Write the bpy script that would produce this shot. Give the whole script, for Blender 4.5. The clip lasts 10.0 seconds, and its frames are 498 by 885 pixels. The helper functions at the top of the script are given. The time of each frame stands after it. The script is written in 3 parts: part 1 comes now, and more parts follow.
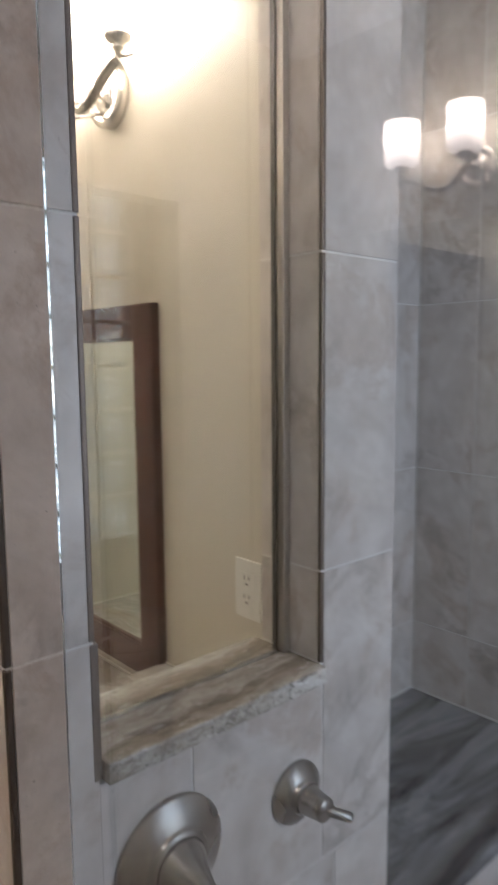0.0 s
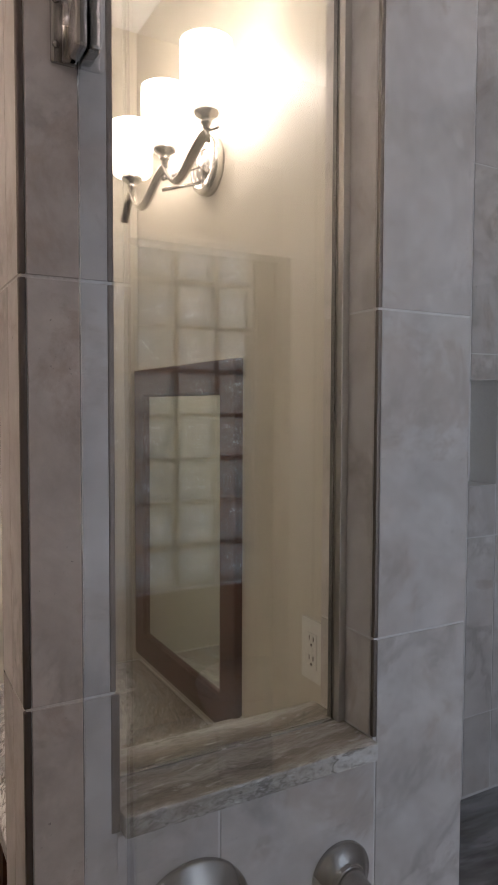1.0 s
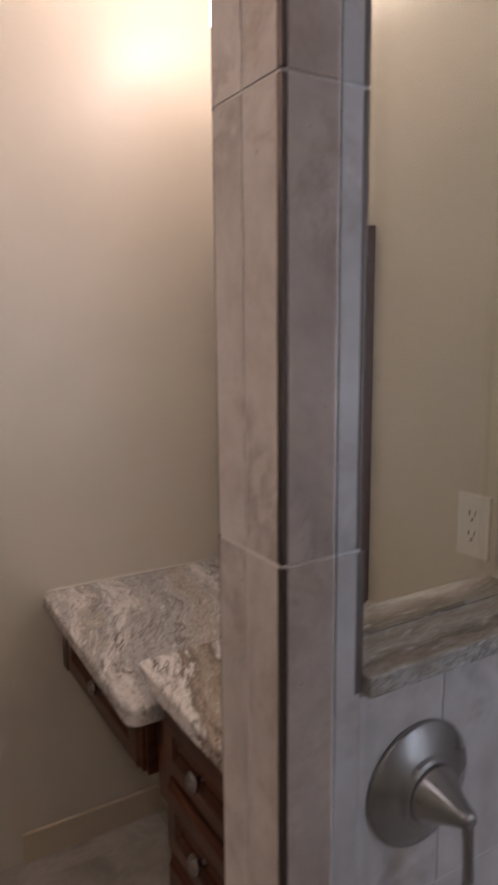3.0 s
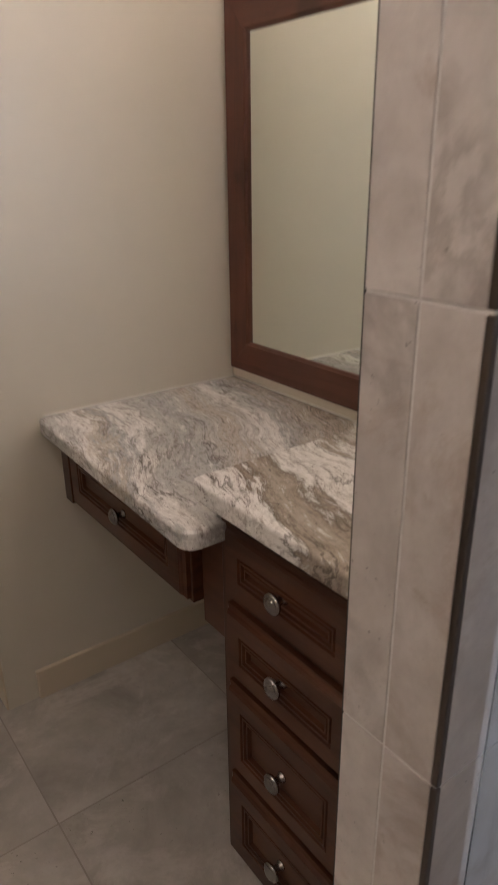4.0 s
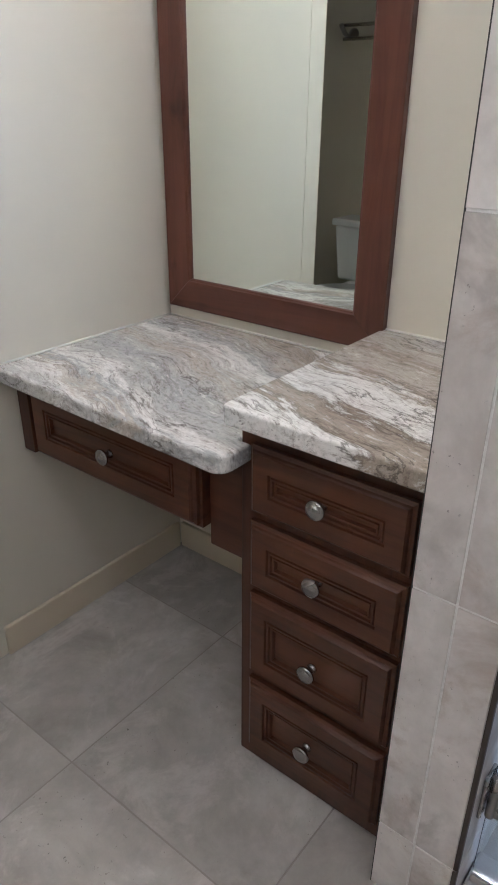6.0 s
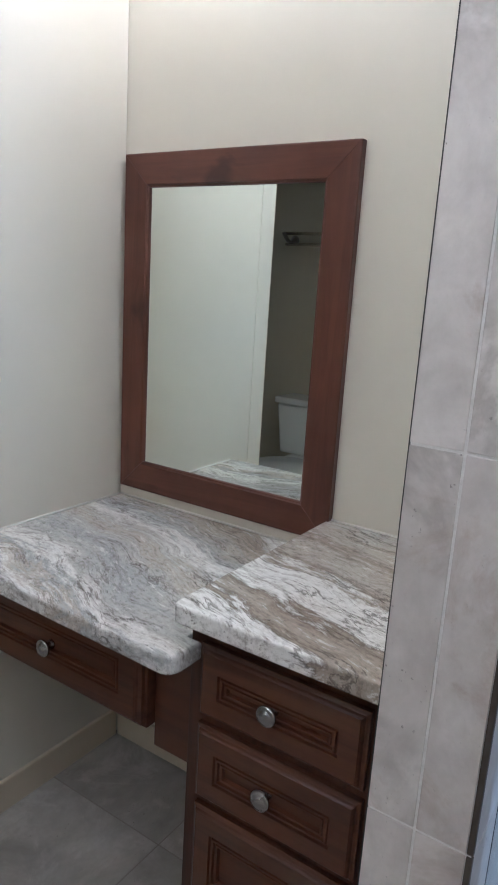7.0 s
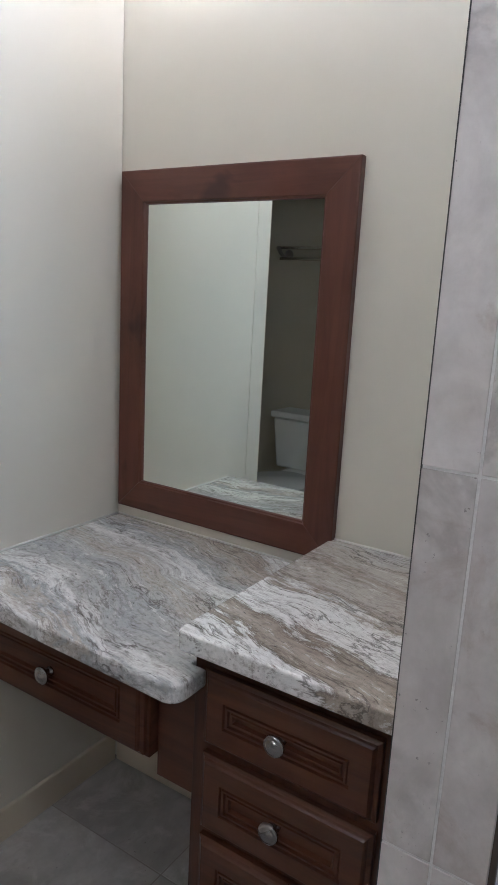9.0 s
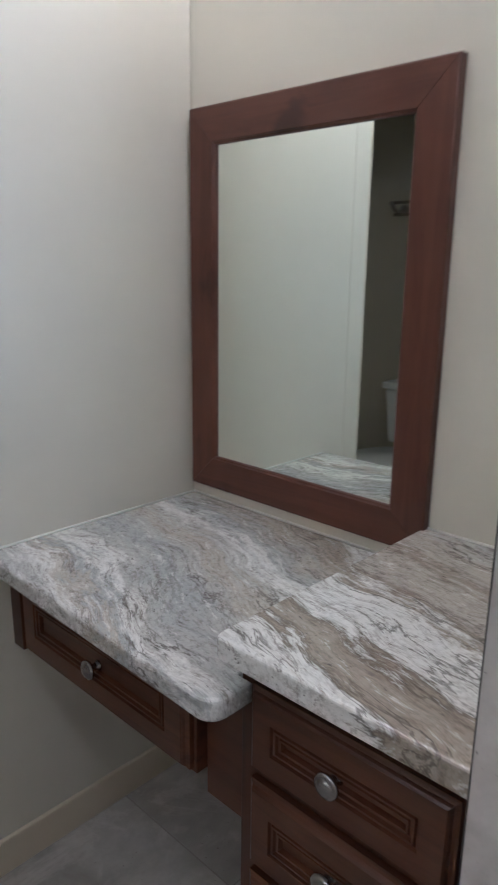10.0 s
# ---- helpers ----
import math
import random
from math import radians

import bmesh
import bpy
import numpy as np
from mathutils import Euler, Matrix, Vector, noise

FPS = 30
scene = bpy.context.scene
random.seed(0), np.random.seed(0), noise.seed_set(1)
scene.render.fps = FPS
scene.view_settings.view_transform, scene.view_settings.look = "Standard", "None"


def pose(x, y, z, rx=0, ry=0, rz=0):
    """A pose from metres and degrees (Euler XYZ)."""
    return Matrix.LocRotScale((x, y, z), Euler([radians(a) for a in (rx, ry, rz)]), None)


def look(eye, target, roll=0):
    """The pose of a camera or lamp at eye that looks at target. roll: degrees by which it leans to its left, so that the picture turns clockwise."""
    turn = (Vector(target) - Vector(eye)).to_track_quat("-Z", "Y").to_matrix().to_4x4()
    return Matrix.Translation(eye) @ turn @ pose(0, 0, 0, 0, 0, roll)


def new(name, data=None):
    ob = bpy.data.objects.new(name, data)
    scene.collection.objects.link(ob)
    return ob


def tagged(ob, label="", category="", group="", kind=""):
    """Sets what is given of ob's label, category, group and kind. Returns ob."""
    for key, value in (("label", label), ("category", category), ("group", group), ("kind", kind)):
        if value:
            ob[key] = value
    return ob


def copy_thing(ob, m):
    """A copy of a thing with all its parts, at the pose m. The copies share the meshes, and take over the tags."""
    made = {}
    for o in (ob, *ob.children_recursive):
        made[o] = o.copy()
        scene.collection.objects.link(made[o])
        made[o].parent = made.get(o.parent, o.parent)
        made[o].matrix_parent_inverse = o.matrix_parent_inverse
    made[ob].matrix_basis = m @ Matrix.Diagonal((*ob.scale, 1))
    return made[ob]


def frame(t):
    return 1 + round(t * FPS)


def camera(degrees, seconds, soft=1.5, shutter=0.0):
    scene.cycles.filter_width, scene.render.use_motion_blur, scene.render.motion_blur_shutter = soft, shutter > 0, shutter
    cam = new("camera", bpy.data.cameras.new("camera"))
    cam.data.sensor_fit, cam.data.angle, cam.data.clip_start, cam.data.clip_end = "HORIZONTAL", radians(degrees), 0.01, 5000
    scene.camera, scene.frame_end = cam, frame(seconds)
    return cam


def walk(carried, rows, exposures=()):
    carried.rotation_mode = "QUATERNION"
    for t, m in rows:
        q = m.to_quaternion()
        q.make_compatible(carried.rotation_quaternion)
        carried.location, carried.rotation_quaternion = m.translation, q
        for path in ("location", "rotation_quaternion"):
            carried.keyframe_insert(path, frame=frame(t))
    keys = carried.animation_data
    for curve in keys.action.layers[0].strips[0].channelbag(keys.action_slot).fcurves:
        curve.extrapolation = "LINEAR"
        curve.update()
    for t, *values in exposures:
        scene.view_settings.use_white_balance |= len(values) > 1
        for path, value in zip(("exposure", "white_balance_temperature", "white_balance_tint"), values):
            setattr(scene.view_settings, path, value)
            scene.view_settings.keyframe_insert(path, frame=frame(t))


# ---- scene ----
cam = camera(40.0, 10.0, shutter=0.4)
PATH = [
    (0, (-0.283, -0.73, 1.533), (1.042, 0.749, 1.296), -0.5),
    (0.5, (-0.172, -0.795, 1.56), (0.842, 0.923, 1.425), -1.3),
    (1, (-0.154, -0.82, 1.55), (0.817, 0.926, 1.448), 0.2),
    (1.5, (-0.152, -0.817, 1.553), (0.776, 0.951, 1.442), 0.6),
    (2, (-0.19, -0.789, 1.521), (0.754, 0.969, 1.389), 2.6),
    (2.5, (-0.285, -0.704, 1.482), (0.725, 1.01, 1.271), 1.7),
    (3, (-0.399, -0.6, 1.446), (0.614, 1.095, 1.127), -0.5),
    (3.2, (-0.446, -0.572, 1.427), (0.568, 1.104, 1.026), -1.3),
    (4.3, (-0.507, -0.242, 1.268), (0.683, 1.13, 0.43), -0.3),
    (4.5, (-0.553, -0.22, 1.263), (0.723, 1.052, 0.394), -0.2),
    (5, (-0.703, -0.174, 1.291), (0.668, 0.948, 0.362), -0.4),
    (5.2, (-0.73, -0.162, 1.288), (0.648, 0.953, 0.363), -0.1),
    (6.3, (-0.767, -0.157, 1.295), (0.682, 0.945, 0.468), 1.0),
    (6.5, (-0.776, -0.158, 1.311), (0.757, 0.917, 0.608), 1.8),
    (7, (-0.775, -0.136, 1.366), (0.853, 0.934, 0.911), 3.5),
    (7.5, (-0.77, -0.112, 1.37), (0.871, 0.945, 0.938), 3.4),
    (8, (-0.774, -0.105, 1.37), (0.874, 0.946, 0.947), 3.5),
    (8.5, (-0.769, -0.107, 1.373), (0.876, 0.949, 0.95), 2.9),
    (9, (-0.763, -0.107, 1.374), (0.881, 0.952, 0.955), 3.0),
    (9.5, (-0.704, -0.104, 1.37), (0.896, 1.01, 0.926), 1.7),
    (10, (-0.538, -0.077, 1.327), (0.864, 1.258, 0.826), 0.7),
]
EXPOSURES = [(0.0, 0.78, 6400, 20), (0.5, 0.60, 6400, 21), (1.0, 0.18, 6450, 23), (2.0, 0.10, 6550, 27), (3.0, 0.14, 6600, 30), (4.5, 0.88, 6250, 17), (5.2, 1.22, 5750, 14), (6.4, 1.27, 5000, 12), (7.0, 1.07, 4900, 11), (7.5, 0.82, 4900, 11), (10.0, 0.78, 4950, 12)]
walk(cam, [(t, look(eye, target, roll)) for t, eye, target, roll in PATH], EXPOSURES)


# ---------------------------------------------------------------- light
world = bpy.data.worlds.new("world")
scene.world = world
world.use_nodes = True
wn = world.node_tree
sky = wn.nodes.new("ShaderNodeTexSky")
sky.sky_type, sky.sun_disc = "NISHITA", False
sky.sun_elevation, sky.sun_rotation = radians(38), radians(150)
wn.links.new(sky.outputs[0], wn.nodes["Background"].inputs[0])
wn.nodes["Background"].inputs[1].default_value = 0.10


def lamp(name, kind, m, energy, color, size=0.1, size_y=None):
    data = bpy.data.lights.new(name, kind)
    data.energy, data.color = energy, color
    if kind == "AREA":
        data.shape, data.size, data.size_y = "RECTANGLE", size, size_y or size
    else:
        data.shadow_soft_size = size
    ob = new(name, data)
    ob.matrix_world = m
    return ob


# daylight through the glass-block window of the shower
lamp("window_daylight", "AREA", look((1.035, -1.905, 1.515), (1.035, 0.0, 1.515)), 11.0, (0.78, 0.90, 1.0), 0.78, 1.54)


# ---------------------------------------------------------------- materials
def shader(name, rough=0.5, metal=0.0, base=(0.8, 0.8, 0.8)):
    m = bpy.data.materials.new(name)
    m.use_nodes = True
    nt = m.node_tree
    b = nt.nodes["Principled BSDF"]
    b.inputs["Base Color"].default_value = (*base, 1)
    b.inputs["Roughness"].default_value = rough
    b.inputs["Metallic"].default_value = metal
    return m, nt, b


def node(nt, kind, **sets):
    n = nt.nodes.new(kind)
    for k, v in sets.items():
        n.inputs[k].default_value = v
    return n


def ramp(nt, fac, stops):
    r = nt.nodes.new("ShaderNodeValToRGB")
    e = r.color_ramp.elements
    while len(e) < len(stops):
        e.new(0.5)
    for el, (p, c) in zip(e, stops):
        el.position, el.color = p, (*c, 1)
    nt.links.new(fac, r.inputs[0])
    return r.outputs[0]


def mix(nt, fac, a, b, blend="MIX"):
    n = nt.nodes.new("ShaderNodeMix")
    n.data_type, n.blend_type = "RGBA", blend
    for sock, v in ((n.inputs[0], fac), (n.inputs[6], a), (n.inputs[7], b)):
        if isinstance(v, (int, float)):
            sock.default_value = v
        elif isinstance(v, tuple):
            sock.default_value = (*v, 1)
        else:
            nt.links.new(v, sock)
    return n.outputs[2]


def place(nt, scale=(1, 1, 1), turn=(0, 0, 0), shift=None):
    """World position, scaled and turned; shift by the object's own random number."""
    g = nt.nodes.new("ShaderNodeNewGeometry")
    out = g.outputs["Position"]
    if shift:
        info = nt.nodes.new("ShaderNodeObjectInfo")
        mul = nt.nodes.new("ShaderNodeVectorMath")
        mul.operation = "SCALE"
        mul.inputs[0].default_value = shift
        nt.links.new(info.outputs["Random"], mul.inputs["Scale"])
        add = nt.nodes.new("ShaderNodeVectorMath")
        nt.links.new(out, add.inputs[0]), nt.links.new(mul.outputs[0], add.inputs[1])
        out = add.outputs[0]
    mp = nt.nodes.new("ShaderNodeMapping")
    mp.inputs["Scale"].default_value = scale
    mp.inputs["Rotation"].default_value = [radians(a) for a in turn]
    nt.links.new(out, mp.inputs[0])
    return mp.outputs[0]


def noisy(nt, vec, scale, detail=6, rough=0.6, distort=0.0):
    n = node(nt, "ShaderNodeTexNoise", Scale=scale, Detail=detail, Roughness=rough, Distortion=distort)
    nt.links.new(vec, n.inputs["Vector"])
    return n.outputs["Fac"]


def bump(nt, b, height, strength, distance=0.002):
    n = node(nt, "ShaderNodeBump", Strength=strength, Distance=distance)
    nt.links.new(height, n.inputs["Height"])
    nt.links.new(n.outputs[0], b.inputs["Normal"])


def paint(name, base, rough=0.42):
    m, nt, b = shader(name, rough)
    p = place(nt)
    big = noisy(nt, p, 1.7, 3)
    c = ramp(nt, big, [(0.3, tuple(v * 0.96 for v in base)), (0.7, base)])
    nt.links.new(c, b.inputs["Base Color"])
    fine = noisy(nt, p, 320, 3)
    bump(nt, b, fine, 0.004, 0.0003)
    nt.links.new(ramp(nt, noisy(nt, p, 6, 4), [(0.3, (rough - 0.05,) * 3), (0.7, (rough + 0.06,) * 3)]), b.inputs["Roughness"])
    return m


def stone_tile(name, light, dark, rust, seam, rough=0.32):
    m, nt, b = shader(name, rough)
    p = place(nt, shift=(7.0, 5.0, 3.0))
    cloud = noisy(nt, p, 4.2, 9, 0.68, 0.9)
    c = ramp(nt, cloud, [(0.3, dark), (0.5, tuple((x + y) / 2 for x, y in zip(light, dark))), (0.68, light)])
    vein = noisy(nt, p, 5.0, 9, 0.7, 0.5)
    c = mix(nt, ramp(nt, vein, [(0.54, (0, 0, 0)), (0.63, (0.6, 0.6, 0.6)), (0.72, (0.1, 0.1, 0.1))]), c, rust)
    pits = noisy(nt, p, 130, 4, 0.6)
    zone = noisy(nt, p, 7, 3)
    pit = mix(nt, 1.0, ramp(nt, pits, [(0.66, (0, 0, 0)), (0.70, (1, 1, 1))]), ramp(nt, zone, [(0.50, (0, 0, 0)), (0.60, (1, 1, 1))]), "MULTIPLY")
    c = mix(nt, pit, c, tuple(v * 0.55 for v in dark))
    crack = ramp(nt, noisy(nt, p, 5.5, 6, 0.6, 0.3), [(0.45, (0, 0, 0)), (0.495, (1, 1, 1)), (0.515, (0.8, 0.8, 0.8)), (0.57, (0, 0, 0))])
    crack = mix(nt, 1.0, crack, ramp(nt, noisy(nt, p, 4.0, 3, 0.5), [(0.50, (0, 0, 0)), (0.62, (0.42, 0.42, 0.42))]), "MULTIPLY")
    c = mix(nt, crack, c, tuple(v * 0.8 for v in seam))
    haze = noisy(nt, p, 14, 6, 0.65)
    c = mix(nt, 0.5, c, ramp(nt, haze, [(0.35, (0.72, 0.71, 0.70)), (0.6, (1, 1, 1))]), "MULTIPLY")
    info = nt.nodes.new("ShaderNodeObjectInfo")
    tone = ramp(nt, info.outputs["Random"], [(0, (0.93, 0.93, 0.93)), (1, (1.0, 1.0, 1.0))])
    c = mix(nt, 1.0, c, tone, "MULTIPLY")
    nt.links.new(c, b.inputs["Base Color"])
    nt.links.new(ramp(nt, cloud, [(0.3, (rough + 0.12,) * 3), (0.7, (rough,) * 3)]), b.inputs["Roughness"])
    bump(nt, b, pits, 0.12, 0.001)
    return m


def granite(name, turn, stops, low, span, fine=1.0):
    """Pale stone in drifting bands with thin dark seams. turn: the bands' way from x, in degrees; stops: the
    colours met on the way across them, from low over a width of span."""
    m, nt, b = shader(name, 0.17)
    p = place(nt, (1, 1, 1), (0, 0, -turn))
    warp = node(nt, "ShaderNodeTexNoise", Scale=2.6, Detail=3, Roughness=0.5)
    nt.links.new(p, warp.inputs["Vector"])
    sub = nt.nodes.new("ShaderNodeVectorMath")
    sub.operation = "SUBTRACT"
    sub.inputs[1].default_value = (0.5, 0.5, 0.5)
    nt.links.new(warp.outputs["Color"], sub.inputs[0])
    sc = nt.nodes.new("ShaderNodeVectorMath")
    sc.operation = "SCALE"
    sc.inputs["Scale"].default_value = 0.19 / fine
    nt.links.new(sub.outputs[0], sc.inputs[0])
    add = nt.nodes.new("ShaderNodeVectorMath")
    nt.links.new(p, add.inputs[0]), nt.links.new(sc.outputs[0], add.inputs[1])
    xyz = nt.nodes.new("ShaderNodeSeparateXYZ")
    nt.links.new(add.outputs[0], xyz.inputs[0])
    across = nt.nodes.new("ShaderNodeMapRange")
    across.inputs["From Min"].default_value, across.inputs["From Max"].default_value = low, low + span
    nt.links.new(xyz.outputs[1], across.inputs[0])
    st = nt.nodes.new("ShaderNodeMapping")
    st.inputs["Scale"].default_value = (3.4 * fine, 15.0 * fine, 9.0 * fine)
    nt.links.new(add.outputs[0], st.inputs[0])
    q = st.outputs[0]
    fray = noisy(nt, q, 2.2, 9, 0.7)
    fr = nt.nodes.new("ShaderNodeMath")
    fr.operation = "MULTIPLY_ADD"
    fr.inputs[1].default_value, fr.inputs[2].default_value = 0.34, -0.17
    nt.links.new(fray, fr.inputs[0])
    pos = nt.nodes.new("ShaderNodeMath")
    nt.links.new(across.outputs[0], pos.inputs[0]), nt.links.new(fr.outputs[0], pos.inputs[1])
    c = ramp(nt, pos.outputs[0], stops)
    mottle = noisy(nt, q, 9.0, 8, 0.75)
    c = mix(nt, 0.55, c, ramp(nt, mottle, [(0.36, (0.45, 0.42, 0.39)), (0.50, (0.95, 0.94, 0.93)), (0.6, (1, 1, 1))]), "MULTIPLY")
    streak = noisy(nt, q, 4.6, 9, 0.76, 0.12)
    c = mix(nt, ramp(nt, streak, [(0.36, (0.75, 0.75, 0.75)), (0.45, (0, 0, 0))]), c, (0.25, 0.22, 0.19))
    c = mix(nt, ramp(nt, streak, [(0.56, (0, 0, 0)), (0.63, (0.65, 0.65, 0.65))]), c, (0.85, 0.84, 0.82))
    # thin wandering seams, in two sizes
    for size, deep, tone in ((1.0, 0.72, (0.08, 0.065, 0.054)), (1.9, 0.55, (0.15, 0.125, 0.105))):
        dash = noisy(nt, q, size, 9, 0.62, 0.1)
        here = ramp(nt, noisy(nt, q, size * 0.45, 3, 0.5), [(0.46, (0.0, 0.0, 0.0)), (0.56, (1, 1, 1))])
        line = ramp(nt, dash, [(0.484, (0, 0, 0)), (0.497, (deep,) * 3), (0.504, (deep,) * 3), (0.520, (0, 0, 0))])
        c = mix(nt, mix(nt, 1.0, line, here, "MULTIPLY"), c, tone)
    fleck = noisy(nt, q, 14, 4, 0.6)
    c = mix(nt, ramp(nt, fleck, [(0.635, (0, 0, 0)), (0.70, (0.75, 0.75, 0.75))]), c, (0.08, 0.07, 0.065))
    crystal = noisy(nt, p, 110, 5, 0.7)
    c = mix(nt, 0.42, c, ramp(nt, crystal, [(0.34, (0.42, 0.41, 0.40)), (0.47, (0.92, 0.92, 0.92)), (0.6, (1, 1, 1))]), "MULTIPLY")
    grit = noisy(nt, p, 46, 4, 0.6)
    c = mix(nt, ramp(nt, grit, [(0.63, (0, 0, 0)), (0.69, (0.4, 0.4, 0.4))]), c, (0.20, 0.18, 0.165))
    nt.links.new(c, b.inputs["Base Color"])
    bump(nt, b, crystal, 0.05, 0.0006)
    return m


def wood(name, a, d, along, rough=0.34):
    """Stained wood; along: the axis of the grain."""
    m, nt, b = shader(name, rough)
    scale = [26.0, 26.0, 26.0]
    scale["xyz".index(along)] = 1.8
    p = place(nt, scale, shift=(3.0, 4.0, 5.0))
    grain = noisy(nt, p, 1.0, 8, 0.65, 0.8)
    cloud = noisy(nt, place(nt, shift=(3.0, 4.0, 5.0)), 4.5, 4, 0.6)
    c = ramp(nt, grain, [(0.3, d), (0.55, a), (0.8, tuple(v * 1.12 for v in a))])
    c = mix(nt, 0.55, c, ramp(nt, cloud, [(0.3, (0.48, 0.44, 0.42)), (0.7, (1, 1, 1))]), "MULTIPLY")
    knot = noisy(nt, place(nt, [0.7 if k == along else 1.3 for k in "xyz"], shift=(3.0, 4.0, 5.0)), 9.0, 3, 0.5, 0.4)
    c = mix(nt, ramp(nt, knot, [(0.66, (0, 0, 0)), (0.76, (0.75, 0.75, 0.75))]), c, tuple(v * 0.45 for v in d))
    nt.links.new(c, b.inputs["Base Color"])
    b.inputs["Coat Weight"].default_value = 0.18
    b.inputs["Coat Roughness"].default_value = 0.22
    b.inputs["Specular IOR Level"].default_value = 0.35
    bump(nt, b, grain, 0.08, 0.0008)
    return m


def metal(name, base, rough):
    m, nt, b = shader(name, rough, 1.0, base)
    n = noisy(nt, place(nt), 9, 2)
    nt.links.new(ramp(nt, n, [(0.3, (rough * 0.96,) * 3), (0.7, (rough * 1.04,) * 3)]), b.inputs["Roughness"])
    return m


def glass(name, tint=(1, 1, 1), rough=0.0, relief=0.0):
    m, nt, b = shader(name, rough, 0.0, tint)
    b.inputs["Transmission Weight"].default_value = 1.0
    b.inputs["IOR"].default_value = 1.5
    if relief:
        bump(nt, b, noisy(nt, place(nt), 60, 2, 0.5, 1.0), relief, 0.008)
    return m


WALL = paint("wall_paint", (0.69, 0.645, 0.545), 0.36)
CEIL = paint("ceiling_paint", (0.78, 0.77, 0.74), 0.7)
# olive-beige, darkened so that the colour carries the toilet room's dimness
WALL_DIM = paint("toilet_room_dimmed_paint", (0.53, 0.475, 0.365))
TRIM = paint("trim_paint", (0.66, 0.575, 0.44), 0.36)
TILE = stone_tile("wall_tile", (0.82, 0.775, 0.75), (0.60, 0.55, 0.525), (0.50, 0.41, 0.36), (0.34, 0.30, 0.28))
FLOOR = stone_tile("floor_tile", (0.55, 0.52, 0.475), (0.38, 0.35, 0.315), (0.66, 0.62, 0.58), (0.70, 0.67, 0.64), 0.34)
GROUT, _nt, _b = shader("grout", 0.85, 0, (0.62, 0.60, 0.57))
nt_fine = noisy(_nt, place(_nt), 160, 4)
_nt.links.new(ramp(_nt, nt_fine, [(0.3, (0.72, 0.70, 0.68)), (0.7, (0.86, 0.84, 0.82))]), _b.inputs["Base Color"])
WHITE_S, GREY_S, BLUE_S, BROWN_S, BEIGE_S = (0.84, 0.83, 0.81), (0.55, 0.54, 0.525), (0.46, 0.47, 0.475), (0.37, 0.32, 0.265), (0.54, 0.495, 0.44)
UMBER_S, TAN_S = (0.22, 0.18, 0.145), (0.45, 0.395, 0.33)
GRANITE_STEP = granite("granite_step", 75, [(0.05, GREY_S), (0.15, BEIGE_S), (0.26, BEIGE_S), (0.30, BROWN_S), (0.34, BEIGE_S), (0.45, BEIGE_S), (0.50, BROWN_S), (0.53, WHITE_S), (0.69, WHITE_S), (0.715, UMBER_S), (0.74, BROWN_S), (0.80, TAN_S), (0.84, BROWN_S), (0.855, UMBER_S), (0.875, WHITE_S)], -0.50, 0.62)
GRANITE_DESK = granite("granite_desk", 75, [(0.04, BEIGE_S), (0.11, WHITE_S), (0.16, TAN_S), (0.23, BEIGE_S), (0.33, BLUE_S), (0.40, WHITE_S), (0.45, GREY_S), (0.50, BEIGE_S), (0.56, GREY_S), (0.64, BLUE_S), (0.71, GREY_S), (0.76, WHITE_S), (0.80, BLUE_S), (0.84, BEIGE_S), (0.88, WHITE_S), (0.93, GREY_S)], -0.45, 0.75)
GRANITE_SILL = granite("granite_sill", 6, [(0.10, WHITE_S), (0.24, TAN_S), (0.34, UMBER_S), (0.41, BEIGE_S), (0.49, BROWN_S), (0.56, BEIGE_S), (0.64, UMBER_S), (0.74, TAN_S), (0.90, WHITE_S)], -0.09, 0.26, 1.5)
GROUT_FLOOR, _, _ = shader("floor_grout", 0.9, 0, (0.34, 0.31, 0.28))
GRANITE_DARK, _nt, _b = shader("granite_bench", 0.22)
_c = ramp(_nt, noisy(_nt, place(_nt, (1.4, 7, 4), (0, 0, 35)), 1.3, 8, 0.65, 0.6), [(0.34, (0.025, 0.025, 0.03)), (0.46, (0.16, 0.16, 0.17)), (0.58, (0.33, 0.34, 0.36)), (0.72, (0.20, 0.21, 0.22))])
_nt.links.new(_c, _b.inputs["Base Color"])
WOOD_Y = wood("cherry_wood_across", (0.108, 0.039, 0.0175), (0.046, 0.0165, 0.008), "y", 0.34)
WOOD_Z = wood("cherry_wood_upright", (0.090, 0.032, 0.015), (0.040, 0.0145, 0.007), "z", 0.34)
NICKEL = metal("brushed_nickel", (0.74, 0.71, 0.67), 0.26)
NICKEL_DARK = metal("satin_nickel", (0.40, 0.385, 0.37), 0.27)
EDGE = metal("edge_trim_metal", (0.17, 0.14, 0.125), 0.45)
CHANNEL = metal("glass_channel_metal", (0.55, 0.53, 0.51), 0.3)
PANE = glass("clear_glass", (0.965, 0.955, 0.87))
PANE_DOOR = glass("thick_door_glass", (0.86, 0.92, 0.95))
BLOCK = glass("glass_block", (0.9, 0.96, 0.97), 0.0, 0.03)
_nt = BLOCK.node_tree
_w = noisy(_nt, place(_nt, (1.25, 0.0, 1.0), (0, 25, 0), (3.0, 0.0, 5.0)), 28, 3, 0.55, 2.2)
_gen = _nt.nodes.new("ShaderNodeTexCoord").outputs["Generated"]
_sep = _nt.nodes.new("ShaderNodeSeparateXYZ")
_nt.links.new(_gen, _sep.inputs[0])
_field = [ramp(_nt, _sep.outputs[k], [(0.13, (0, 0, 0)), (0.22, (1, 1, 1)), (0.78, (1, 1, 1)), (0.87, (0, 0, 0))]) for k in (0, 2)]
